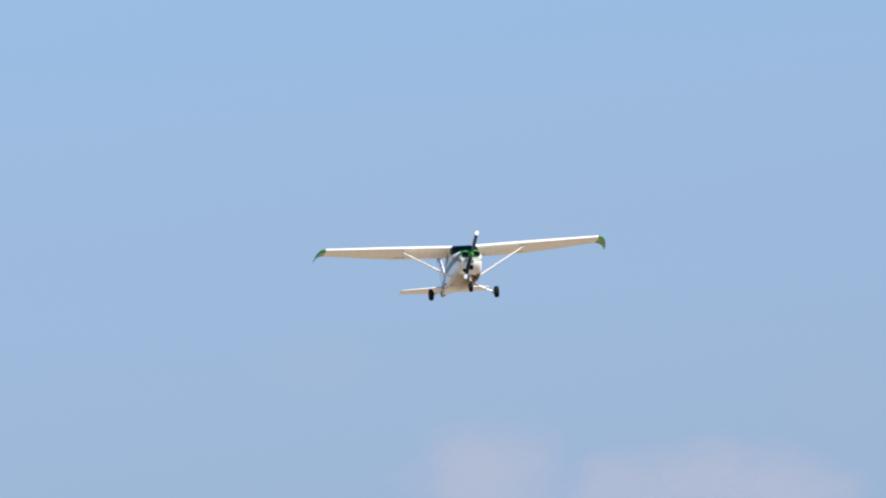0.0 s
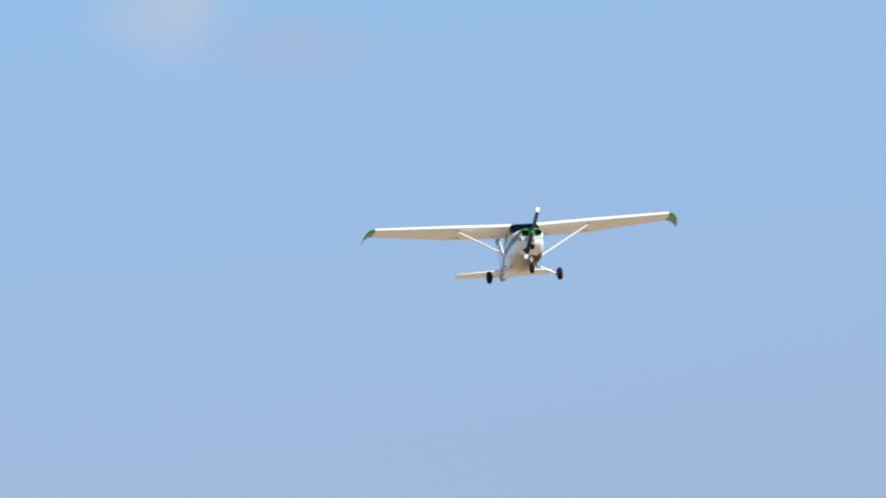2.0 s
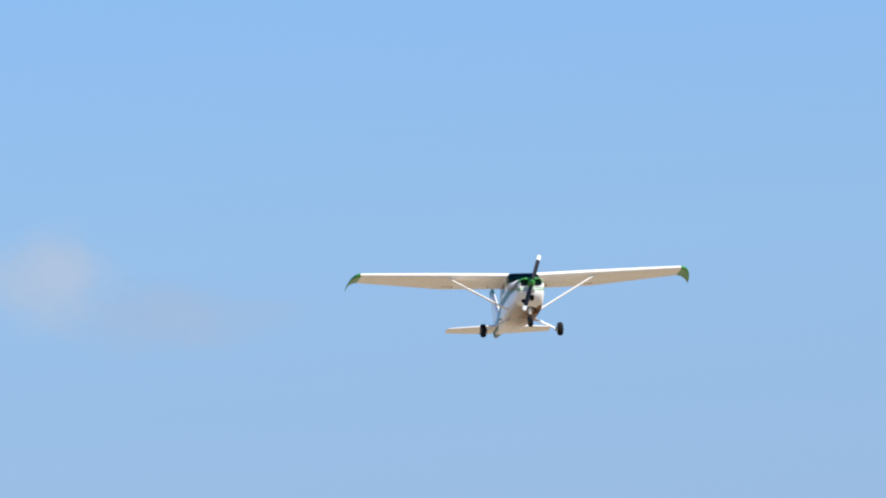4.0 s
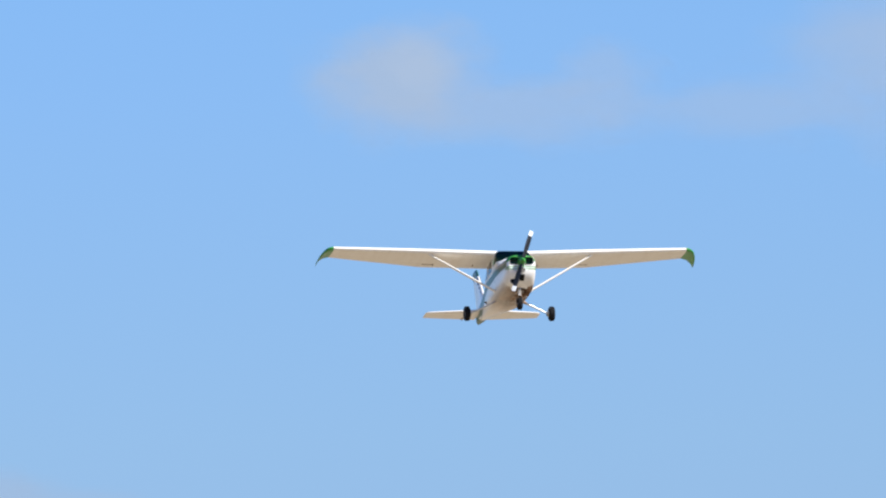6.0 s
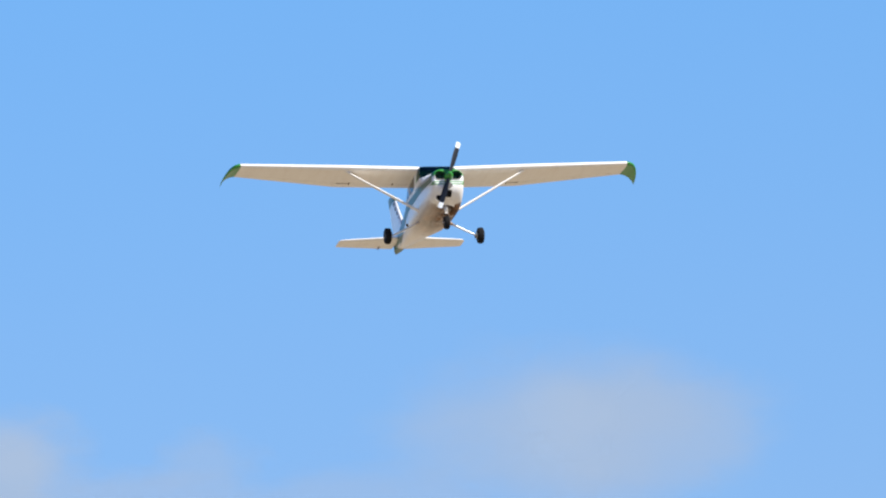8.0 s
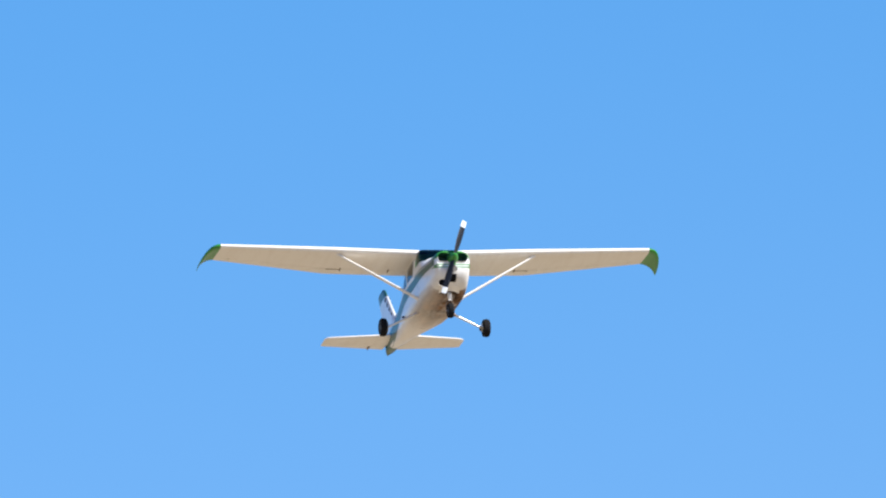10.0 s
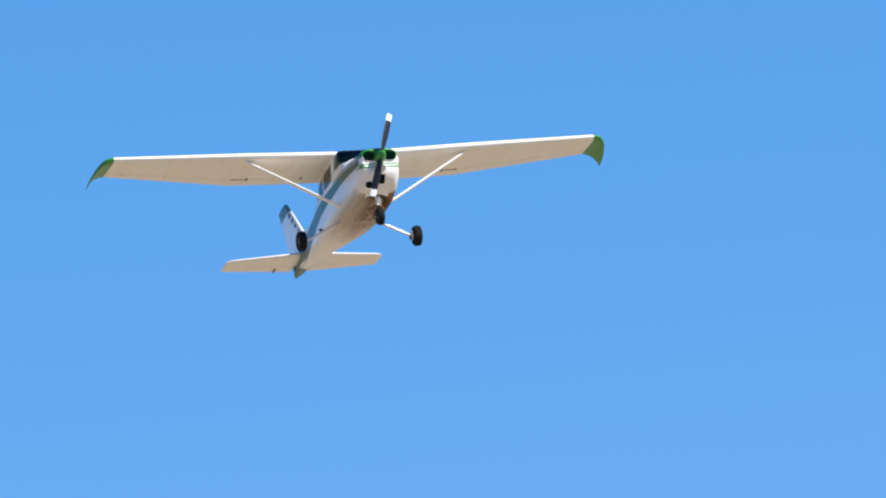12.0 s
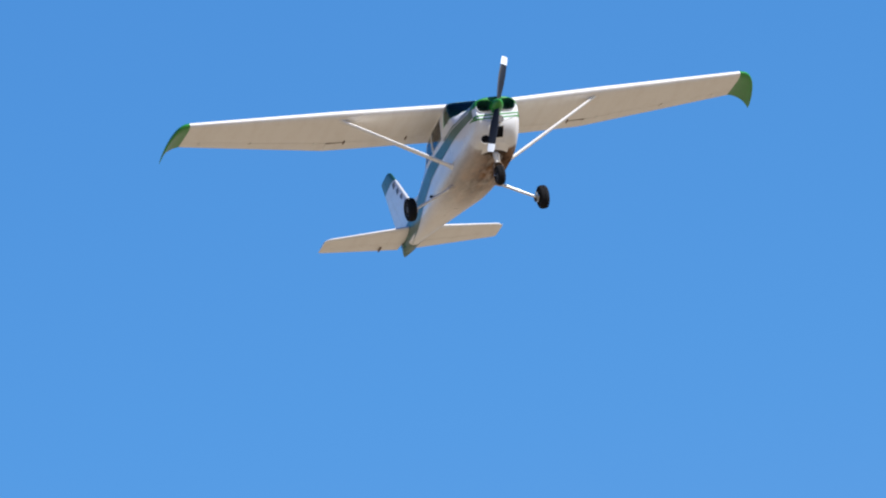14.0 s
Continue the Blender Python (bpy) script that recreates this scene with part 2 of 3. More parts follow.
def turned(profile, centre, axis, n=28):
    """A body of revolution: profile rows of (along, radius)."""
    d = Vector(axis).normalized()
    a = d.orthogonal().normalized()
    c = d.cross(a)
    rings = [[Vector(centre) + d * s + (a * math.cos(w) + c * math.sin(w)) * max(r, 0.0005) for w in (2 * math.pi * k / n for k in range(n))]
             for s, r in profile]
    return loft(rings)


def box(lo, hi, bevel=0.01):
    bm = bmesh.new()
    bmesh.ops.create_cube(bm, size=1.0)
    lo, hi = Vector(lo), Vector(hi)
    for v in bm.verts:
        v.co = Vector([lo[i] + (v.co[i] + 0.5) * (hi[i] - lo[i]) for i in range(3)])
    bmesh.ops.bevel(bm, geom=bm.edges[:], offset=bevel, segments=2, affect="EDGES")
    return bm


def smooth_table(table, y):
    """Values of a table of stations at y, on smooth curves without overshoot."""
    ys = [r[0] for r in table]
    out = []
    i = max(0, min(len(ys) - 2, int(np.searchsorted(ys, y)) - 1))
    u = min(1.0, max(0.0, (y - ys[i]) / (ys[i + 1] - ys[i])))
    for c in range(1, len(table[0])):
        v = [r[c] for r in table]

        def slope(k):
            if k == 0 or k == len(v) - 1:
                q = min(max(k, 1), len(v) - 1)
                return (v[q] - v[q - 1]) / (ys[q] - ys[q - 1])
            a, b = (v[k] - v[k - 1]) / (ys[k] - ys[k - 1]), (v[k + 1] - v[k]) / (ys[k + 1] - ys[k])
            return 0.0 if a * b <= 0 else 2 * a * b / (a + b)
        h = ys[i + 1] - ys[i]
        m0, m1 = slope(i) * h, slope(i + 1) * h
        out.append((2 * u**3 - 3 * u**2 + 1) * v[i] + (u**3 - 2 * u**2 + u) * m0 + (3 * u**2 - 2 * u**3) * v[i + 1] + (u**3 - u**2) * m1)
    return out


# ---- ground and clouds ----
GROUND_Z = -92.6
ring = [(7000 * math.cos(2 * math.pi * k / 96), 7000 * math.sin(2 * math.pi * k / 96), GROUND_Z) for k in range(96)]
ground = obj("ground", ring, [tuple(range(96))], GRASS)
tagged(ground, "flat dry grass field reaching the horizon", "ground", kind="structure")

# light that the vapour scatters towards the ground, put in as a fixed glow: warmer low over the horizon
HIGH, BRIGHT, MID, GREY, LOW = (0.244, 0.307, 0.410), (0.275, 0.335, 0.430), (0.258, 0.324, 0.430), (0.228, 0.292, 0.400), (0.268, 0.302, 0.393)
CLOUDS = [  # centre, half width, half height, density, tint
    (725.5, 4187.9, 684.9, 38.5, 24.8, 0.80, HIGH),
    (730.2, 4186.6, 688.0, 19.2, 14.7, 0.30, BRIGHT),
    (761.9, 4183.2, 674.0, 49.7, 14.4, 0.48, HIGH),
    (781.7, 4178.1, 683.0, 21.3, 16.0, 0.36, HIGH),
    (875.9, 4158.3, 690.0, 67.3, 38.5, 0.64, HIGH),
    (879.8, 4157.3, 691.0, 28.9, 20.8, 0.28, BRIGHT),
    (906.5, 4152.4, 686.9, 48.1, 30.5, 0.55, HIGH),
    (824.9, 4171.4, 673.1, 49.4, 14.1, 0.38, HIGH),
    (474.0, 3484.8, 475.3, 23.7, 17.7, 0.80, MID),
    (479.3, 3483.8, 476.9, 12.4, 10.3, 0.30, BRIGHT),
    (499.9, 3482.3, 465.9, 31.7, 12.7, 0.46, GREY),
    (518.4, 3479.7, 464.9, 27.6, 8.3, 0.26, GREY),
    (542.3, 3338.2, 301.5, 29.1, 20.3, 0.85, LOW),
    (546.2, 3337.2, 305.2, 12.2, 10.8, 0.30, LOW),
    (572.5, 3333.5, 297.1, 20.3, 13.5, 0.80, LOW),
    (594.5, 3329.8, 296.1, 23.0, 17.6, 0.85, LOW),
    (613.7, 3326.6, 293.5, 25.7, 16.2, 0.85, LOW),
    (502.7, 3341.5, 331.1, 20.3, 10.8, 0.16, LOW),
    (625.5, 3322.4, 315.3, 21.6, 14.9, 0.10, LOW),
]


def cloud_material(density, tint):
    """Soft vapour, thin at its ragged edge; its daylight is an emitted tint."""
    m = bpy.data.materials.new("cloud_vapour")
    m.use_nodes = True
    n, l = m.node_tree.nodes, m.node_tree.links
    n.clear()
    tc, oi, nz = n.new("ShaderNodeTexCoord"), n.new("ShaderNodeObjectInfo"), n.new("ShaderNodeTexNoise")
    nz.noise_dimensions = "4D"
    nz.inputs["Scale"].default_value, nz.inputs["Detail"].default_value, nz.inputs["Roughness"].default_value = 1.4, 4.0, 0.55
    seed = n.new("ShaderNodeMath")
    seed.operation = "MULTIPLY"
    seed.inputs[1].default_value = 40.0
    l.new(oi.outputs["Random"], seed.inputs[0])
    l.new(seed.outputs[0], nz.inputs["W"])
    l.new(tc.outputs["Object"], nz.inputs["Vector"])
    off, amp, add, length = (n.new("ShaderNodeVectorMath") for _ in range(4))
    off.operation, amp.operation, add.operation, length.operation = "SUBTRACT", "SCALE", "ADD", "LENGTH"
    off.inputs[1].default_value = (0.5, 0.5, 0.5)
    amp.inputs["Scale"].default_value = 1.1
    l.new(nz.outputs["Color"], off.inputs[0])
    l.new(off.outputs[0], amp.inputs[0])
    l.new(tc.outputs["Object"], add.inputs[0])
    l.new(amp.outputs[0], add.inputs[1])
    l.new(add.outputs[0], length.inputs[0])
    edge = n.new("ShaderNodeMapRange")
    edge.interpolation_type = "SMOOTHSTEP"
    for key, value in (("From Min", 0.92), ("From Max", 0.18), ("To Min", 0.0), ("To Max", density)):
        edge.inputs[key].default_value = value
    l.new(length.outputs["Value"], edge.inputs["Value"])
    clear, glow, both, out = n.new("ShaderNodeBsdfTransparent"), n.new("ShaderNodeEmission"), n.new("ShaderNodeMixShader"), n.new("ShaderNodeOutputMaterial")
    glow.inputs["Color"].default_value = (*tint, 1)
    l.new(edge.outputs["Result"], both.inputs[0])
    l.new(clear.outputs[0], both.inputs[1])
    l.new(glow.outputs[0], both.inputs[2])
    l.new(both.outputs[0], out.inputs["Surface"])
    return m


for cx, cy, cz, half_w, half_h, density, tint in CLOUDS:
    cv, cf = [], []
    for i in range(9):
        for j in range(13):
            u, v = j / 6 - 1, i / 4 - 1
            cv.append((u * 1.5, 0.35 * (u * u + v * v), v * 1.5))
    for i in range(8):
        for j in range(12):
            q = i * 13 + j
            cf.append((q, q + 1, q + 14, q + 13))
    cloud = obj("cloud", cv, cf, cloud_material(density, tint))
    turn = math.atan2(-cx, cy)
    cloud.matrix_world = pose(cx, cy, cz, 0, 0, math.degrees(turn)) @ Matrix.Diagonal((half_w, half_w, half_h, 1))
    tagged(cloud, "faint soft pinkish-white cloud far behind", "cloud", "distant clouds", "structure")


# ---- the aircraft ----
# Body axes: x towards its port wing, y aft, z up; the origin is on the wing's leading edge over the cabin.
aircraft = new("light_aircraft")
aircraft.rotation_euler = (radians(-PITCH), 0, 0)
tagged(aircraft, "white and green high-wing single-engine light aircraft in flight", "aircraft")

# y, half width, top, bottom, height of greatest width, upper and lower squareness
HULL = [
    (-1.56, 0.390, -0.503, -0.98, -0.72, 2.7, 3.0),
    (-1.53, 0.418, -0.485, -1.05, -0.74, 2.8, 3.2),
    (-1.42, 0.442, -0.457, -1.17, -0.76, 2.9, 3.5),
    (-1.20, 0.468, -0.425, -1.29, -0.80, 2.7, 3.9),
    (-0.55, 0.525, -0.345, -1.42, -0.86, 3.0, 4.2),
    (-0.48, 0.53, -0.31, -1.42, -0.86, 3.4, 4.2),
    (-0.06, 0.545, 0.018, -1.42, -0.86, 9.0, 4.2),
    (0.80, 0.55, 0.055, -1.41, -0.86, 7.0, 3.9),
    (1.60, 0.52, 0.06, -1.35, -0.84, 4.6, 3.6),
    (1.90, 0.49, 0.00, -1.31, -0.82, 3.6, 3.4),
    (2.60, 0.41, -0.14, -1.20, -0.76, 2.8, 3.1),
    (4.00, 0.25, -0.25, -0.97, -0.64, 2.4, 2.8),
    (5.20, 0.14, -0.30, -0.77, -0.55, 2.2, 2.8),
    (5.85, 0.095, -0.34, -0.69, -0.50, 2.2, 3.0),
]


def hull_x(y, z):
    """Half width of the hull at a station and height."""
    w, top, bot, mid, nt, nb = smooth_table(HULL, y)
    e, n = ((z - mid) / (top - mid), nt) if z > mid else ((mid - z) / (mid - bot), nb)
    return w * max(0.0, 1 - min(1.0, abs(e)) ** n) ** (1 / n)


def hull_ring(y, count=56):
    w, top, bot, mid, nt, nb = smooth_table(HULL, y)
    out = []
    for k in range(count):
        a = 2 * math.pi * k / count
        c, s = math.cos(a), math.sin(a)
        n = nt if s > 0 else nb
        out.append(Vector((w * math.copysign(abs(c) ** (2 / n), c), y, mid + (top - mid if s > 0 else mid - bot) * math.copysign(abs(s) ** (2 / n), s))))
    return out


# openings of the cabin, as (y, z) outlines on the side of the hull
DOOR_WINDOW = [(0.28, -0.13), (1.04, -0.13), (1.06, -0.50), (0.40, -0.50)]
REAR_WINDOW = [(1.14, -0.13), (1.78, -0.17), (1.92, -0.46), (1.16, -0.50)]


def glass_rear(z):
    """Station of the rear edge of the wrap-round windshield at a height."""
    return -0.065 + 0.235 * min(1.0, max(0.0, (-0.03 - z) / 0.36))


def inside(poly, y, z):
    hit = False
    for (y0, z0), (y1, z1) in zip(poly, poly[1:] + poly[:1]):
        if (z0 > z) != (z1 > z) and y < (y1 - y0) * (z - z0) / (z1 - z0) + y0:
            hit = not hit
    return hit


def glazed(p):
    if abs(p.x) > 0.2 and (inside(DOOR_WINDOW, p.y, p.z) or inside(REAR_WINDOW, p.y, p.z)):
        return True
    return -0.47 < p.y < glass_rear(p.z) - 0.01 and p.z > -0.375


stations = sorted(set([-1.56, -1.545, -1.53, -1.50, -1.46] + [round(-1.42 + 0.06 * k, 3) for k in range(15)]
                      + [round(-0.52 + 0.03 * k, 3) for k in range(84)] + [round(2.0 + 0.15 * k, 3) for k in range(26)] + [5.85]))
hv, hf = loft([hull_ring(y, 96) for y in stations], cap0=False)
hf = [f for f in hf if len(f) > 4 or not glazed(sum((hv[i] for i in f), Vector()) / len(f))]
fuselage = obj("fuselage", hv, hf, WHITE, aircraft, "white fuselage with oil-stained belly", 40)


def skin_patch(name, outline, side, mat, parent, label="", lift=0.004, rows=8, cols=24):
    """A thin plate lying on the hull's side inside a four-cornered outline of (y, z)."""
    (a, b, c, d) = outline
    verts, faces = [], []
    for layer in (lift, -0.012):
        for i in range(rows + 1):
            for j in range(cols + 1):
                u, v = j / cols, i / rows
                y = (a[0] * (1 - u) + b[0] * u) * (1 - v) + (d[0] * (1 - u) + c[0] * u) * v
                z = (a[1] * (1 - u) + b[1] * u) * (1 - v) + (d[1] * (1 - u) + c[1] * u) * v
                verts.append((side * (hull_x(y, z) + layer), y, z))
    n, m = (rows + 1) * (cols + 1), cols + 1
    for s in (0, n):
        for i in range(rows):
            for j in range(cols):
                q = s + i * m + j
                faces.append((q, q + 1, q + m + 1, q + m))
    rim = [j for j in range(m)] + [i * m + cols for i in range(1, rows + 1)] + [rows * m + j for j in range(cols - 1, -1, -1)] + [i * m for i in range(rows - 1, 0, -1)]
    for p, q in zip(rim, rim[1:] + rim[:1]):
        faces.append((p, q, q + n, p + n))
    return obj(name, verts, faces, mat, parent, label)


def grown(poly, g):
    cy, cz = sum(p[0] for p in poly) / 4, sum(p[1] for p in poly) / 4
    return [(p[0] + math.copysign(g, p[0] - cy), p[1] + math.copysign(g, p[1] - cz)) for p in poly]


def window_frame(poly, side, parent, mat, wide=0.022):
    """Four bars on the hull round a window."""
    bm = bmesh.new()
    out = grown(poly, wide)
    for k in range(4):
        quad = [poly[k], poly[(k + 1) % 4], out[(k + 1) % 4], out[k]]
        steps = 10
        rows = []
        for s in range(steps + 1):
            u = s / steps
            row = []
            for (p, q, lift) in ((quad[0], quad[1], -0.01), (quad[0], quad[1], 0.010), (quad[3], quad[2], 0.010), (quad[3], quad[2], -0.01)):
                y, z = p[0] * (1 - u) + q[0] * u, p[1] * (1 - u) + q[1] * u
                row.append(bm.verts.new((side * (hull_x(y, z) + lift), y, z)))
            rows.append(row)
        for r0, r1 in zip(rows, rows[1:]):
            for j in range(4):
                bm.faces.new((r0[j], r0[(j + 1) % 4], r1[(j + 1) % 4], r1[j]))
    return part("window_frame", bm, mat, parent)


for side in (-1, 1):
    for poly, name in ((DOOR_WINDOW, "door_window"), (REAR_WINDOW, "rear_side_window")):
        pane = skin_patch(name, grown(poly, 0.012), side, SMOKED, aircraft, "tinted clear side window", 0.002)
        window_frame(poly, side, pane, WHITE)
    skin_patch("windshield_post", [(-0.085, 0.0), (-0.035, 0.0), (0.225, -0.41), (0.165, -0.41)], side, LEGS, fuselage, "white windshield post", 0.012)

# windshield: one curved sheet that wraps round from post to post
def hull_at(y, a):
    w, top, bot, mid, nt, nb = smooth_table(HULL, y)
    c, s = math.cos(a), math.sin(a)
    return Vector((w * math.copysign(abs(c) ** (2 / nt), c), y, mid + (top - mid) * abs(s) ** (2 / nt)))


def angle_at(y, z):
    w, top, bot, mid, nt, nb = smooth_table(HULL, y)
    return math.asin(min(1.0, max(0.0, (z - mid) / (top - mid))) ** (nt / 2))


wv, wf = [], []
for layer in (1.006, 0.992):
    for i in range(17):
        for j in range(41):
            u, w = i / 16, j / 20 - 1
            rear = glass_rear(-0.39 * min(1.0, max(0.0, (abs(w) - 0.35) / 0.65)))
            y = -0.485 + u * (rear + 0.485)
            low = angle_at(y, -0.39)
            q = hull_at(y, low + (math.pi - 2 * low) * (w + 1) / 2)
            wv.append((q.x * layer, q.y, q.z + (layer - 1.0) * 0.6))
for s in (0, 17 * 41):
    for i in range(16):
        for j in range(40):
            q = s + i * 41 + j
            wf.append((q, q + 1, q + 42, q + 41))
windshield = obj("windshield", wv, wf, GLASS, fuselage, "curved clear windshield")

# cabin inside: a dark lining just within the skin
lv, lf = loft([[Vector((q.x * 0.955, q.y, -0.66 + (q.z + 0.66) * 0.955)) for q in hull_ring(-0.42 + 0.04 * k, 72)] for k in range(59)])
lf = [f for f in lf if len(f) > 4 or not glazed(sum((lv[i] for i in f), Vector()) / len(f) * 1.0)]
obj("cabin_lining", lv, lf, TRIM, fuselage, "dark cabin lining", 40)
bmf = box((-0.38, -0.40, -1.26), (0.38, 1.7, -1.21))
part("cabin_floor", bmf, TRIM, fuselage)
part("instrument_panel", box((-0.44, -0.36, -0.78), (0.44, -0.30, -0.36), 0.03), TRIM, fuselage, "dark instrument panel")
part("rear_bulkhead", box((-0.33, 1.92, -1.05), (0.33, 1.95, -0.20), 0.01), TRIM, fuselage)
for x in (-0.25, 0.25):
    seat = part("seat", box((x - 0.2, 0.32, -1.0), (x + 0.2, 0.80, -0.86), 0.04), SEAT, aircraft, "pale vinyl front seat")
    part("seat_back", box((x - 0.2, 0.80, -0.98), (x + 0.2, 0.92, -0.36), 0.04), SEAT, seat)

rear_seat = part("rear_seat", box((-0.40, 1.18, -0.98), (0.40, 1.62, -0.82), 0.05), SEAT, aircraft, "pale vinyl rear bench seat")
part("seat_back", box((-0.40, 1.56, -0.90), (0.40, 1.68, -0.30), 0.05), SEAT, rear_seat)


# cowl front: a green bowl over two intakes, one each side of the spinner
def front_y(x, z):
    """Station at which the cowl's nose reaches a point of the front view."""
    y = -1.56
    while y < -0.9 and not (smooth_table(HULL, y)[2] < z < smooth_table(HULL, y)[1] and hull_x(y, z) >= abs(x)):
        y += 0.005
    return y


def nose_cap(name, inside_fn, mat, parent, label, lift=0.008, step=0.0125):
    """A skin over the part of the cowl's nose where inside_fn(x, z) holds."""
    bm = bmesh.new()
    grid = {}
    nx, nz = 76, 100
    for i in range(nx):
        for j in range(nz):
            x, z = -0.475 + i * step, -1.40 + j * step
            if inside_fn(x, z):
                grid[i, j] = bm.verts.new((x * 1.004, front_y(x, z) - lift, z))
    for (i, j), v in grid.items():
        q = [grid.get(k) for k in ((i, j), (i + 1, j), (i + 1, j + 1), (i, j + 1))]
        if all(q):
            bm.faces.new(q)
    ext = bmesh.ops.extrude_face_region(bm, geom=bm.faces[:])
    for v in ext["geom"]:
        if isinstance(v, bmesh.types.BMVert):
            v.co.y += lift + 0.012
    return part(name, bm, mat, parent, label, 50)


def on_nose(x, z):
    return smooth_table(HULL, -1.20)[2] < z < smooth_table(HULL, -1.20)[1] and hull_x(-1.20, z) > abs(x)


HUB = Vector((0.0, -1.72, -0.712))
INTAKE = (0.220, -0.668, 0.148, 0.113)                   # centre x, z, half width, half height


def in_intake(x, z, grow=1.0):
    return abs((abs(x) - INTAKE[0]) / INTAKE[2] / grow) ** 2.7 + abs((z - INTAKE[1]) / INTAKE[3] / grow) ** 2.7 < 1


bm = bmesh.new()
grid = {}
for i in range(-40, 41):
    for j in range(56):
        x, z = i * 0.01, -1.0 + j * 0.01
        w, top, bot, mid, nt, nb = smooth_table(HULL, -1.56)
        e = abs(z - mid) / ((top - mid) if z > mid else (mid - bot))
        if e < 1 and abs(x) < w * (1 - e ** (nt if z > mid else nb)) ** (1 / (nt if z > mid else nb)) + 0.006 and not in_intake(x, z):
            grid[i, j] = bm.verts.new((x, -1.562, z))
for (i, j) in list(grid):
    q = [grid.get(k) for k in ((i, j), (i + 1, j), (i + 1, j + 1), (i, j + 1))]
    if all(q):
        bm.faces.new(q)
part("nose_face", bm, WHITE, fuselage)
for side in (-1, 1):
    rings = []
    for depth, grow in ((0.0, 1.13), (-0.022, 1.10), (-0.026, 1.03), (0.0, 0.96), (0.10, 0.94), (0.30, 0.88)):
        r = []
        for k in range(32):
            a = 2 * math.pi * k / 32
            c, s = math.cos(a), math.sin(a)
            r.append(Vector((side * (INTAKE[0] + INTAKE[2] * grow * math.copysign(abs(c) ** 0.74, c)), -1.562 + depth, INTAKE[1] + INTAKE[3] * grow * math.copysign(abs(s) ** 0.74, s))))
        rings.append(r)
    v, f = loft([r[16:] + r[:1] for r in rings[:4]], closed=False, cap0=False, cap1=False)
    intake = obj("air_intake", v, f, WHITE, aircraft, "dark cowl air intake with white lower lip")
    v, f = loft([r[:17] for r in rings[:4]], closed=False, cap0=False, cap1=False)
    obj("upper_lip", v, f, GREEN, intake, "green upper intake lip")
    v, f = loft(rings[3:], cap0=False, cap1=True)
    obj("intake_duct", v, f, DARK_GREEN, intake, "dark green intake duct")

nose_cap("nose_bowl", lambda x, z: on_nose(x, z) and (z > -0.69 or (abs(x) < 0.10 and z > -0.80)) and not in_intake(x, z, 1.05), GREEN, fuselage, "green painted upper nose bowl")
for z0, tall in ((-0.850, 0.030), (-0.915, 0.024)):
    nose_cap("nose_stripe", lambda x, z, z0=z0, tall=tall: on_nose(x, z) and abs(z - z0) < tall * 0.8 and front_y(x, z) < -1.42, GREEN, fuselage, "thin green stripe round the nose", 0.006)

# propeller, at rest
spin = turned([(-0.30, 0.004), (-0.285, 0.026), (-0.24, 0.055), (-0.17, 0.088), (-0.09, 0.112), (0.0, 0.125), (0.055, 0.127), (0.06, 0.09)], HUB + Vector((0, 0.10, 0)), (0, 1, 0), 32)
obj("spinner", *spin, GREEN, aircraft, "green cone spinner")
PROP_TURN = radians(19)
for half in (0, math.pi):
    rot = Matrix.Rotation(PROP_TURN + half, 4, (0, 1, 0))
    rings, tips = [], []
    for r, chord, twist, thick in ((0.08, 0.10, 55, 0.05), (0.2, 0.125, 45, 0.036), (0.4, 0.145, 33, 0.026), (0.6, 0.14, 25, 0.020),
                                   (0.76, 0.125, 20, 0.015), (0.80, 0.12, 19, 0.014), (0.88, 0.118, 17, 0.012), (0.94, 0.112, 16, 0.01), (0.96, 0.09, 16, 0.006)):
        w, chord = radians(twist), chord * 1.12
        out = []
        for k in range(14):
            a = 2 * math.pi * k / 14
            c, t = 0.5 * chord * math.cos(a), 0.5 * thick * math.sin(a)
            out.append(HUB + rot @ Vector((c * math.cos(w) - t * math.sin(w), c * math.sin(w) + t * math.cos(w), r * 1.015)))
        (rings if r <= 0.80 else tips).append(out)
        if r == 0.80:
            tips.append(out)
    blade = obj("propeller_blade", *loft(rings), BLADE, aircraft, "black propeller blade with a white tip")
    obj("blade_tip", *loft(tips), BLADE_TIP, blade, "white painted blade tip")

# small openings of the lower cowl
def nose_point(x, z, lift=0.0):
    return Vector((x, front_y(x, z) - lift, z))


p = nose_point(0.02, -0.955)
obj("landing_light_ring", *turned([(-0.035, 0.078), (-0.04, 0.07), (-0.02, 0.06), (0.05, 0.058), (0.06, 0.078)], p, (0, 1, 0)), RIM, fuselage, "dark landing light ring")
obj("landing_light_lens", *turned([(-0.022, 0.005), (-0.02, 0.04), (-0.012, 0.058), (0.03, 0.058)], p, (0, 1, 0)), LENS, fuselage, "clear round landing light")
nose_cap("carburettor_intake", lambda x, z: abs(x - 0.02) < 0.094 and abs(z + 1.145) < 0.094, LEGS, fuselage, "white frame of the air filter", 0.007)
nose_cap("intake_filter", lambda x, z: abs(x - 0.02) < 0.080 and abs(z + 1.145) < 0.080, BLACK, fuselage, "dark square air filter", 0.014)
p = nose_point(-0.235, -1.225)
d = Vector((-0.35, -0.85, -0.35))
obj("cooler_duct", *turned([(0.045, 0.090), (0.05, 0.084), (0.045, 0.077), (-0.02, 0.074), (-0.08, 0.08)], p, d), LEGS, fuselage, "round duct opening in the cowl")
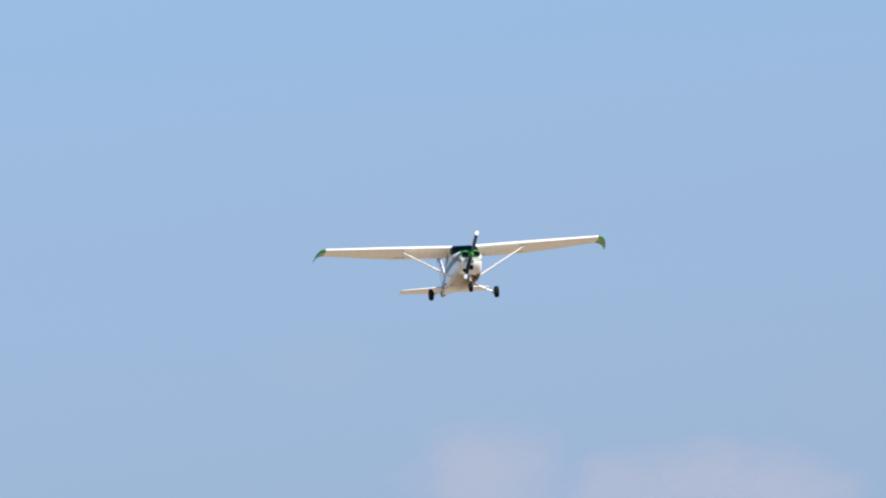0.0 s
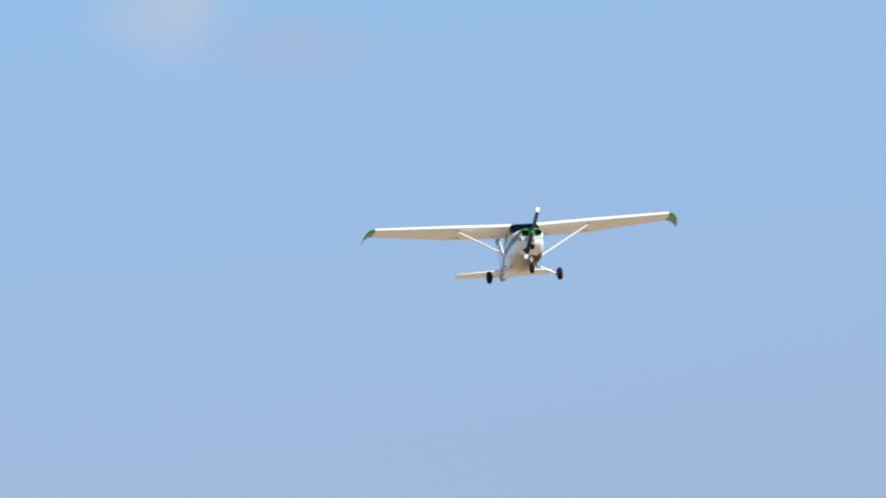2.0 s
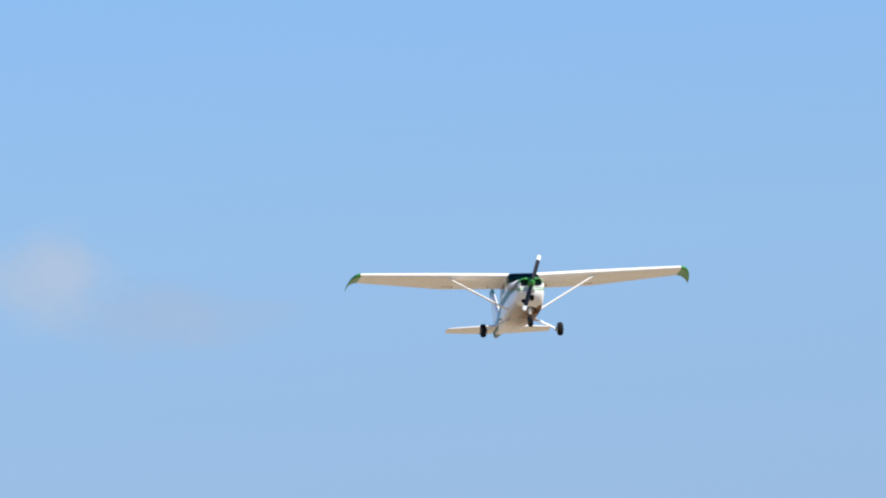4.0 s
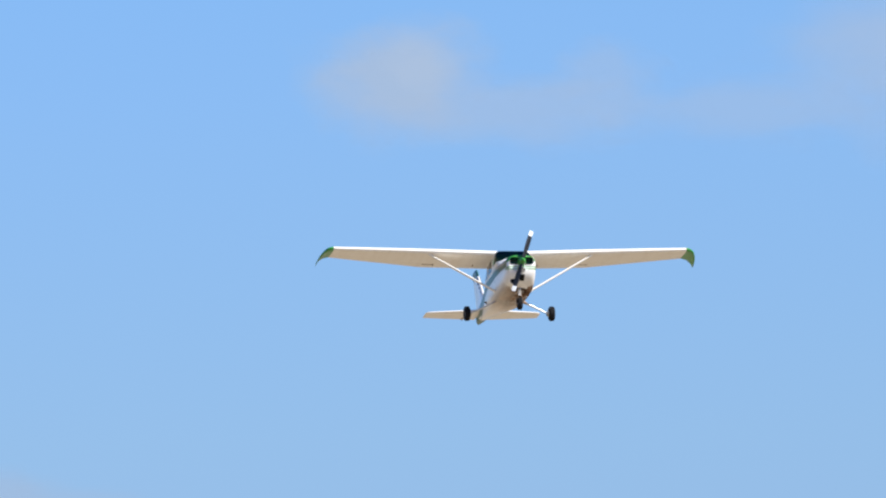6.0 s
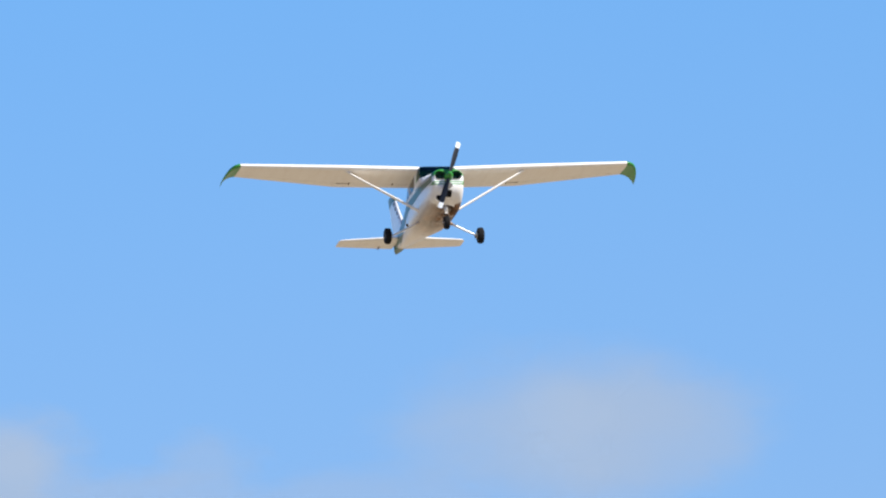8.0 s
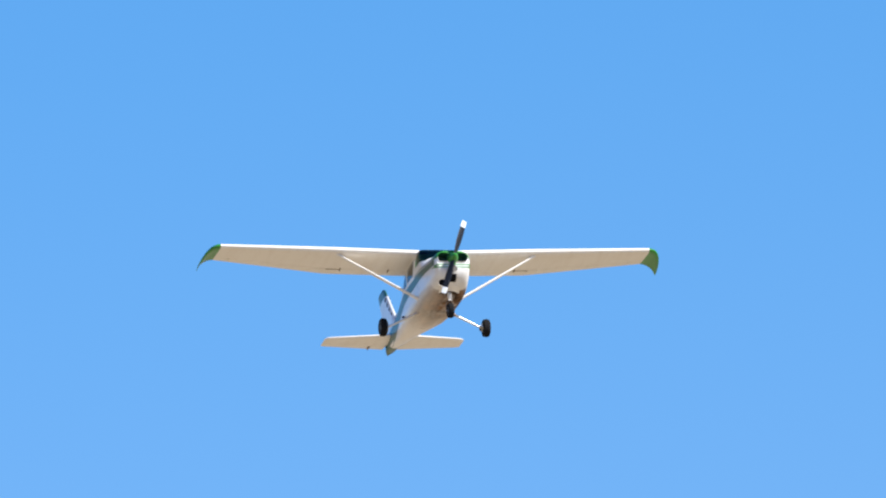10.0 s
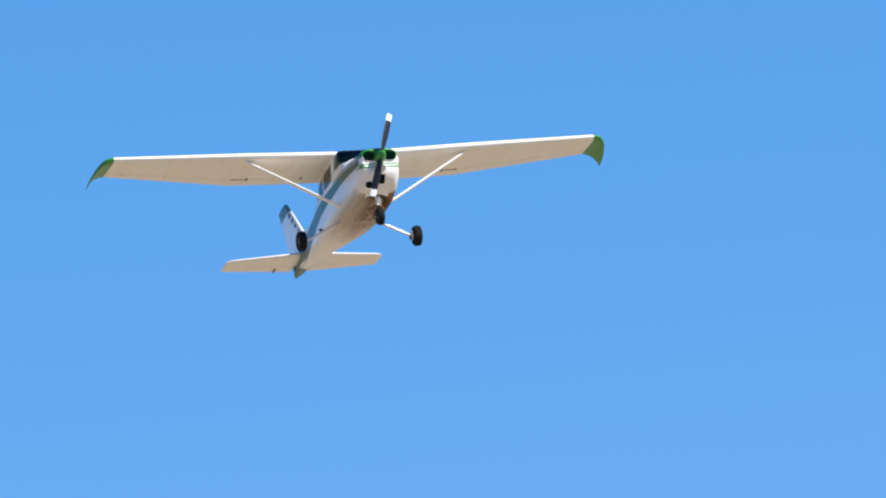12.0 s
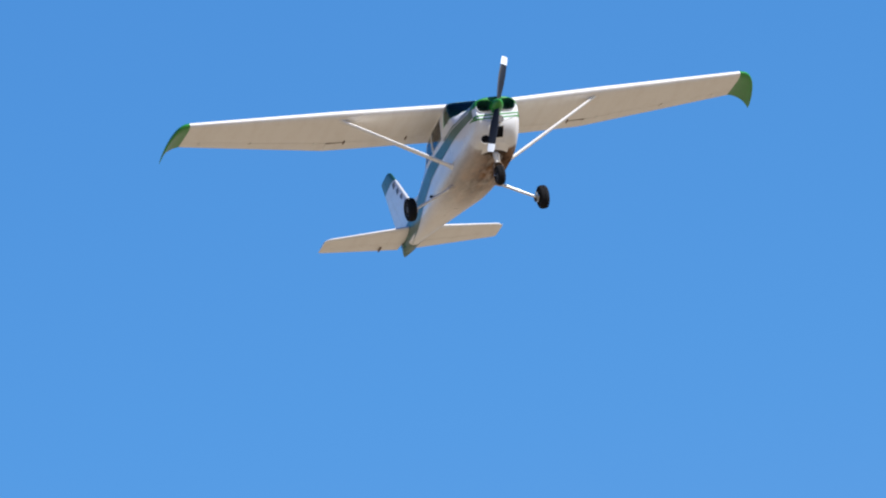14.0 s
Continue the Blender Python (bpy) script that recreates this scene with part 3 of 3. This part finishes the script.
# flat black disc near the lip, standing in for the shade inside the duct
obj("duct_opening", *turned([(0.047, 0.003), (0.047, 0.078), (0.0, 0.078)], p, d), BLACK, fuselage)
# outlet at the end of the cowl: a bulged white lip and, behind it, a dark crescent sheet painted as the opening's shade
def belly_z(x, y):
    w, top, bot, mid, nt, nb = smooth_table(HULL, y)
    return mid - (mid - bot) * max(0.0, 1 - min(1.0, abs(x) / w) ** nb) ** (1 / nb)


def belly_sheet(name, half, fore, aft, lift, mat, label, cols=20, rows=6):
    """A thin sheet under the hull between the stations fore(u) and aft(u), u across from -1 to 1; lift(u, v) below the skin."""
    verts, faces = [], []
    for thick in (0.0, 0.008):
        for i in range(rows + 1):
            for j in range(cols + 1):
                u, v = 2 * j / cols - 1, i / rows
                x, y = half * u, fore(u) + (aft(u) - fore(u)) * v
                verts.append((x, y, belly_z(x, y) - lift(u, v) + thick))
    m, n = cols + 1, (rows + 1) * (cols + 1)
    for s in (0, n):
        faces += [(s + i * m + j, s + i * m + j + 1, s + (i + 1) * m + j + 1, s + (i + 1) * m + j) for i in range(rows) for j in range(cols)]
    rim = list(range(m)) + [i * m + cols for i in range(1, rows + 1)] + [rows * m + j for j in range(cols - 1, -1, -1)] + [i * m for i in range(rows - 1, 0, -1)]
    faces += [(p, q, q + n, p + n) for p, q in zip(rim, rim[1:] + rim[:1])]
    return obj(name, verts, faces, mat, fuselage, label)


def outlet_edge(u):
    return -1.045 + 0.15 * u * u


belly_sheet("cowl_lip", 0.25, lambda u: outlet_edge(u) - 0.20, outlet_edge, lambda u, v: 0.003 + 0.020 * v * v * (1 - u * u), LEGS, "white lower cowl lip")
belly_sheet("cowl_outlet", 0.24, lambda u: outlet_edge(u) - 0.01, lambda u: outlet_edge(u) + 0.004 + 0.13 * (1 - u * u), lambda u, v: 0.006, OUTLET_SHADE, "dark sheet painting the shade of the cowl outlet")
obj("cowl_exit", *turned([(-0.03, 0.095), (0.006, 0.10), (0.010, 0.09), (0.002, 0.08), (0.002, 0.003)], (0.0, -0.945, -1.372), (0, -0.35, -0.94)), EXHAUST, fuselage, "sooty opening round the nose leg")


# small boarding step low on the starboard side, behind the cabin
step_at = Vector((-hull_x(1.95, -1.04), 1.95, -1.04))
boarding_step = part("boarding_step", box(step_at + Vector((-0.055, -0.035, -0.022)), step_at + Vector((0.02, 0.035, 0.012)), 0.008), BLACK, aircraft, "small black boarding step")
part("step_bracket", box(step_at + Vector((-0.020, -0.012, -0.05)), step_at + Vector((0.03, 0.012, -0.018)), 0.004), RIM, boarding_step)


# side stripes: broad dark band and a thin line under it
def band(name, rows, side, mat, label, lift=0.005):
    """rows: y, upper z, lower z."""
    verts, faces = [], []
    ys = np.linspace(rows[0][0], rows[-1][0], 60)
    for y in ys:
        up, lo = smooth_table(rows, y)
        for k in range(7):
            z = up + (lo - up) * k / 6
            verts.append((side * (hull_x(y, z) + lift), y, z))
    for i in range(59):
        for k in range(6):
            q = i * 7 + k
            faces.append((q, q + 1, q + 8, q + 7))
    m = len(verts)
    verts += [(v[0] - side * 0.012, v[1], v[2]) for v in verts]
    faces += [tuple(i + m for i in f) for f in faces]
    return obj(name, verts, faces, mat, fuselage, label)


for side in (-1, 1):
    band("side_stripe", [(-1.45, -0.685, -0.83), (-0.6, -0.62, -0.81), (0.6, -0.60, -0.825), (2.0, -0.53, -0.82), (4.0, -0.42, -0.85), (4.8, -0.38, -0.80), (5.3, -0.38, -0.748), (5.84, -0.38, -0.685)],
         side, DARK_GREEN, "dark green stripe along the fuselage")
    band("thin_stripe", [(-1.42, -0.625, -0.650), (-0.6, -0.56, -0.588), (0.3, -0.565, -0.59)], side, DARK_GREEN, "thin dark green line")
    band("cowl_stripe", [(-1.54, -0.862, -0.898), (-1.40, -0.862, -0.895), (-1.25, -0.862, -0.88)], side, GREEN, "thin green cowl line")

tv, tf = loft([[Vector((q.x * 1.03, q.y, -0.5 + (q.z + 0.5) * 1.02)) for q in hull_ring(5.24 + 0.10 * k, 48)[24:] + hull_ring(5.24 + 0.10 * k, 48)[:1]] for k in range(7)], closed=False, cap0=False, cap1=False)
obj("tail_cone", tv, tf, DARK_GREEN, fuselage, "dark green end of the tail cone")

# ---- wings ----
def naca(count=18, camber=0.02, thick=0.12):
    """Closed outline of the section, from the trailing edge over the top: (chord fraction, height)."""
    def half(c):
        return 0.06 * math.sqrt(c) * (1 - c) ** 6 + 5 * thick * (0.2969 * math.sqrt(c) - 0.126 * c - 0.3516 * c * c + 0.2843 * c**3 - 0.1036 * c**4)

    def mean(c):
        return camber / 0.16 * (0.8 * c - c * c) if c < 0.4 else camber / 0.36 * (0.2 + 0.8 * c - c * c)
    cs = [0.5 * (1 - math.cos(math.pi * k / count)) for k in range(count + 1)]
    return [(c, mean(c) + half(c)) for c in reversed(cs)] + [(c, mean(c) - half(c)) for c in cs[1:-1]]


SECTION = naca()
# x, leading edge y and z, trailing edge y and z
WING_PLAN = [(0.0, 0.0, -0.033, 1.64, -0.095), (2.5, 0.01, 0.045, 1.66, -0.04), (5.35, 0.14, 0.152, 1.22, 0.14)]


def wing_plan(x):
    return [float(np.interp(x, [r[0] for r in WING_PLAN], [r[k] for r in WING_PLAN])) for k in range(1, 5)]


def wing_point(x, c, h, side):
    ly, lz, ty, tz = wing_plan(x)
    chord = ty - ly
    return Vector((side * x, ly + c * chord, lz + (tz - lz) * c + h * chord))


def wing_slice(xs, c0, c1, side, shrink=0.0):
    """The wing between two chord fractions, over the span stations xs."""
    def heights(c):
        up = np.interp(c, [p[0] for p in reversed(SECTION[:19])], [p[1] for p in reversed(SECTION[:19])])
        lo = np.interp(c, [0.0] + [p[0] for p in SECTION[19:]] + [1.0], [0.0] + [p[1] for p in SECTION[19:]] + [0.0])
        return up, lo
    n = 20
    if c0 == 0:
        cs = [c1 * 0.5 * (1 - math.cos(math.pi * k / n)) for k in range(n + 1)]
    else:
        cs = [c0 + (c1 - c0) * k / 8 for k in range(9)]
    outline = [(c, heights(c)[0] - shrink) for c in reversed(cs)] + [(c, heights(c)[1] + shrink) for c in (cs[1:] if c0 == 0 else cs)]
    if c1 >= 1:
        outline = outline[1:]
    return loft([[wing_point(x, c, h, side) for c, h in outline] for x in xs])


HINGE = 0.765
for side in (-1, 1):
    wing = obj("wing", *wing_slice([0.42 + 4.93 * k / 20 for k in range(21)], 0.0, HINGE, side), WING, aircraft, "white metal wing with a pale underside")
    obj("flap", *wing_slice([0.46 + 2.055 * k / 8 for k in range(9)], HINGE + 0.008, 1.0, side), WING, wing)
    obj("aileron", *wing_slice([2.522 + 2.828 * k / 10 for k in range(11)], HINGE + 0.008, 1.0, side), WING, wing)
    obj("hinge_gap", *wing_slice([0.56 + 4.78 * k / 10 for k in range(11)], HINGE - 0.01, HINGE + 0.02, side, 0.004), SEAL, wing)
    # drooped tip
    rings = []
    for k in range(17):
        s = k / 16
        bend = radians(78) * s ** 1.4
        x = 5.352 + 0.385 * (1 - (1 - s) ** 1.35)
        ly, lz, ty, tz = wing_plan(5.35)
        ly2 = ly + 1.07 * s ** 2.7
        ty2 = ty + 0.14 * s
        chord = ty2 - ly2
        fat = 1.0 - 0.90 * s ** 1.2
        drop = 0.25 * s ** 2.0
        r = []
        for c, h in SECTION:
            y = ly2 + c * chord
            hh = h * (ty - ly) * fat
            r.append(Vector((side * (x + hh * math.sin(bend)), y, lz + (tz - lz) * c + hh * math.cos(bend) - drop)))
        rings.append(r)
    obj("wing_tip", *loft(rings), GREEN, wing, "green drooped wing tip")
    # strut
    top, low = Vector((side * 2.53, 0.20, 0.005)), Vector((side * 0.53, 0.14, -1.165))
    strut = obj("strut", *tube([low + (top - low) * (k / 8) for k in range(9)], [0.030] * 9, 14, 2.1), LEGS, aircraft, "white streamlined wing strut")
    obj("strut_cuff", *tube([top + (low - top) * 0.06, top + (low - top) * 0.03, top], [0.030, 0.034, 0.036], 14, 2.1), LEGS, strut)
    obj("strut_foot", *tube([low + (top - low) * 0.04, low + (top - low) * 0.015, low - (top - low) * 0.01], [0.032, 0.040, 0.048], 14, 2.1), LEGS, strut)
    for x in (0.98, 2.18):
        a = wing_point(x, 0.74, -0.022, side)
        part("flap_track", box(a + Vector((-0.010, -0.06, -0.022)), a + Vector((0.010, 0.10, 0.01)), 0.006), SEAL, wing, "stained flap track")
    a, b = wing_point(2.17, HINGE - 0.004, -0.018, side), wing_point(2.52, HINGE - 0.004, -0.018, side)
    part("gap_seal", box((min(a.x, b.x), a.y - 0.010, min(a.z, b.z) - 0.004), (max(a.x, b.x), a.y + 0.010, max(a.z, b.z) + 0.010), 0.003), SEAL, wing, "brown stained gap seal")
    for x in (2.75, 4.0, 5.0):
        a = wing_point(x, HINGE, -0.019, side)
        part("aileron_hinge", box(a + Vector((-0.010, -0.05, -0.02)), a + Vector((0.010, 0.07, 0.006)), 0.004), LEGS, wing)
roof = obj("wing_centre_section", *wing_slice([-0.42 + 0.084 * k for k in range(11)], 0.15, 0.9, 1), WING, aircraft, "white skin over the cabin roof")

# ---- tail ----
TAIL_SECTION = naca(14, 0.0, 0.09)


def tail_slice(plan, side, c0=0.0, c1=1.0, count=10):
    """plan(u): x, leading y, trailing y, z."""
    def height(c):
        return float(np.interp(c, [p[0] for p in reversed(TAIL_SECTION[:15])], [p[1] for p in reversed(TAIL_SECTION[:15])]))
    cs = [c0 + (c1 - c0) * 0.5 * (1 - math.cos(math.pi * k / 12)) for k in range(13)]
    rings = []
    for k in range(count + 1):
        x, ly, ty, z, fat = plan(k / count)
        ch = ty - ly
        r = [Vector((side * x, ly + c * ch, z + height(c) * ch * fat)) for c in reversed(cs)]
        r += [Vector((side * x, ly + c * ch, z - height(c) * ch * fat)) for c in (cs[1:] if c0 == 0 else cs)]
        if c1 >= 1:
            r = r[1:]
        rings.append(r)
    return loft(rings)


def stab_plan(u):
    x = 0.05 + 1.70 * u
    tip = max(0.0, (u - 0.93) / 0.07)
    return x, 4.83 + 0.29 * u + 0.07 * tip**2, 6.03 - 0.24 * u - 0.03 * tip**2, -0.545, 1.0 - 0.55 * tip**2


for side in (-1, 1):
    stab = obj("tailplane", *tail_slice(stab_plan, side, 0.0, 0.60, 24), WING, aircraft, "white tailplane")
    obj("elevator", *tail_slice(lambda u: stab_plan(0.05 + 0.95 * u), side, 0.612, 1.0, 24), WING, stab)
    obj("hinge_gap", *tail_slice(lambda u: (lambda q: (q[0], q[1], q[2], q[3], q[4] * 0.9))(stab_plan(0.05 + 0.9 * u)), side, 0.595, 0.62), SEAL, stab)
    if side < 0:
        part("trim_actuator", box((-0.55, 5.70, -0.59), (-0.52, 5.93, -0.56), 0.006), SEAL, stab, "dark trim tab rod")


def fin_loft(levels, c0, c1, count=None):
    """levels: z, leading y, trailing y."""
    def height(c):
        return float(np.interp(c, [p[0] for p in reversed(TAIL_SECTION[:15])], [p[1] for p in reversed(TAIL_SECTION[:15])]))
    cs = [c0 + (c1 - c0) * 0.5 * (1 - math.cos(math.pi * k / 12)) for k in range(13)]
    rings = []
    for z, ly, ty, fat in levels:
        ch = ty - ly
        r = [Vector((height(c) * ch * fat, ly + c * ch, z)) for c in reversed(cs)]
        r += [Vector((-height(c) * ch * fat, ly + c * ch, z)) for c in (cs[1:] if c0 == 0 else cs)]
        if c1 >= 1:
            r = r[1:]
        rings.append(r)
    return loft(rings)


def fin_level(z):
    u = (z + 0.40) / 1.42
    return (z, 4.55 + 1.40 * u, 6.14 + 0.54 * u, 1.0)


fin = obj("fin", *fin_loft([fin_level(-0.42 + 1.16 * k / 12) for k in range(13)], 0.0, 0.62), WHITE, aircraft, "white swept tail fin")
cap_levels = [fin_level(0.742 + 0.28 * k / 6) for k in range(7)]
cap_levels = [(z, ly + (0.10 if k == 6 else 0.02 if k == 5 else 0), ty, 1.0 if k < 6 else 0.6) for k, (z, ly, ty, f) in enumerate(cap_levels)]
obj("fin_cap", *fin_loft(cap_levels, 0.0, 0.62), DARK_GREEN, fin, "dark green fin cap")
rudder = obj("rudder", *fin_loft([fin_level(-0.34 + 1.08 * k / 12) for k in range(13)], 0.63, 1.0), WHITE, aircraft, "white rudder")
obj("rudder_cap", *fin_loft([fin_level(0.742 + 0.27 * k / 6) for k in range(7)], 0.63, 1.0), DARK_GREEN, rudder, "dark green rudder top")
obj("rudder_foot", *fin_loft([(-0.695, 5.60, 6.06, 3.4), (-0.68, 5.50, 6.09, 4.2), (-0.60, 5.46, 6.10, 4.2), (-0.48, 5.50, 6.12, 3.4), (-0.345, 5.80, 6.14, 1.4)], 0.0, 1.0), DARK_GREEN, rudder, "dark green lower rudder")
obj("dorsal_fin", *fin_loft([(-0.30, 3.55, 5.0, 0.5), (-0.22, 3.75, 5.0, 0.42), (-0.12, 4.25, 5.0, 0.5), (-0.02, 4.75, 5.05, 0.8)], 0.0, 1.0), WHITE, fin)
# registration on the fin as plain bars
for side in (-1, 1):
    for k in range(4):
        z = 0.66 - 0.19 * k
        ly, ty = fin_level(z)[1:3]
        y = ly + 0.07 + 0.006 * k
        part("marking", box((side * 0.046 - 0.012, y, z - 0.070), (side * 0.046 + 0.012, y + 0.12, z + 0.035), 0.003), INK, fin, "dark registration marking")

# ---- landing gear ----
def wheel(centre, radius, width, parent):
    """Tyre with a rounded, grooved crown, and its rim."""
    w = width / 2
    c = Vector(centre)
    prof = [(-w * 0.75, radius * 0.52), (-w * 0.98, radius * 0.66), (-w, radius * 0.80), (-w * 0.82, radius * 0.93), (-w * 0.45, radius * 0.985), (-w * 0.2, radius),
            (-w * 0.17, radius * 0.975), (-w * 0.06, radius * 0.975), (-w * 0.03, radius), (w * 0.03, radius), (w * 0.06, radius * 0.975), (w * 0.17, radius * 0.975), (w * 0.2, radius),
            (w * 0.45, radius * 0.985), (w * 0.82, radius * 0.93), (w, radius * 0.80), (w * 0.98, radius * 0.66), (w * 0.75, radius * 0.52)]
    obj("tyre", *turned(prof, c, (1, 0, 0), 36), RUBBER, parent, "worn black tyre")
    obj("rim", *turned([(-w * 0.80, radius * 0.2), (-w * 0.74, radius * 0.30), (-w * 0.60, radius * 0.36), (-w * 0.82, radius * 0.53), (w * 0.82, radius * 0.53), (w * 0.60, radius * 0.36), (w * 0.74, radius * 0.30), (w * 0.80, radius * 0.2)],
                       c, (1, 0, 0), 28), RIM, parent)


for side in (-1, 1):
    root, foot = Vector((side * 0.45, 0.72, -1.36)), Vector((side * 1.14, 0.81, -1.665))
    gear = obj("main_gear", *tube([root, root + (foot - root) * 0.2, root + (foot - root) * 0.6, foot], [0.032, 0.029, 0.026, 0.023], 14, 1.35), LEG_METAL, aircraft, "pale metal sprung main landing gear leg")
    obj("axle", *tube([foot - Vector((side * 0.01, 0, 0.0)), foot + Vector((side * 0.10, 0, -0.012))], 0.022, 12), STEEL, gear)
    obj("brake_disc", *turned([(-0.006, 0.02), (-0.006, 0.105), (0.006, 0.105), (0.006, 0.02)], foot + Vector((side * 0.035, 0, -0.008)), (1, 0, 0)), STEEL, gear)
    part("brake_caliper", box(foot + Vector((side * 0.035 - 0.03, 0.05, -0.06)), foot + Vector((side * 0.035 + 0.03, 0.13, 0.05)), 0.01), EXHAUST, gear)
    obj("gear_fairing", *tube([root - Vector((side * 0.06, 0, -0.03)), root + (foot - root) * 0.10], [0.055, 0.036], 14, 1.5), WHITE, gear)
    wheel((side * 1.285, 0.81, -1.685), 0.222, 0.165, gear)

NW = Vector((0.0, -0.985, -1.835))
nose_gear = obj("nose_gear", *tube([(0, -0.93, -1.30), (0, -0.955, -1.50), (0, -0.957, -1.505), (0, -0.965, -1.60)], [0.042, 0.042, 0.030, 0.030], 14), LEGS, aircraft, "white nose gear strut")
for side in (-1, 1):
    obj("fork", *tube([(0, -0.962, -1.59), (side * 0.06, -0.966, -1.60), (side * 0.088, -0.970, -1.645), (side * 0.088, -0.985, -1.835)], [0.026, 0.024, 0.016, 0.014], 10, 1.4), EXHAUST, nose_gear)
    obj("torque_link", *tube([(side * 0.035, -0.99, -1.38), (side * 0.02, -1.10, -1.475), (side * 0.035, -1.0, -1.58)], [0.012, 0.010, 0.012], 8, 1.5), LEGS, nose_gear)
obj("axle", *tube([(-0.105, -0.985, -1.835), (0.105, -0.985, -1.835)], 0.016, 10, 1.0, (0, 0, 1)), STEEL, nose_gear)
wheel(NW, 0.188, 0.14, nose_gear)
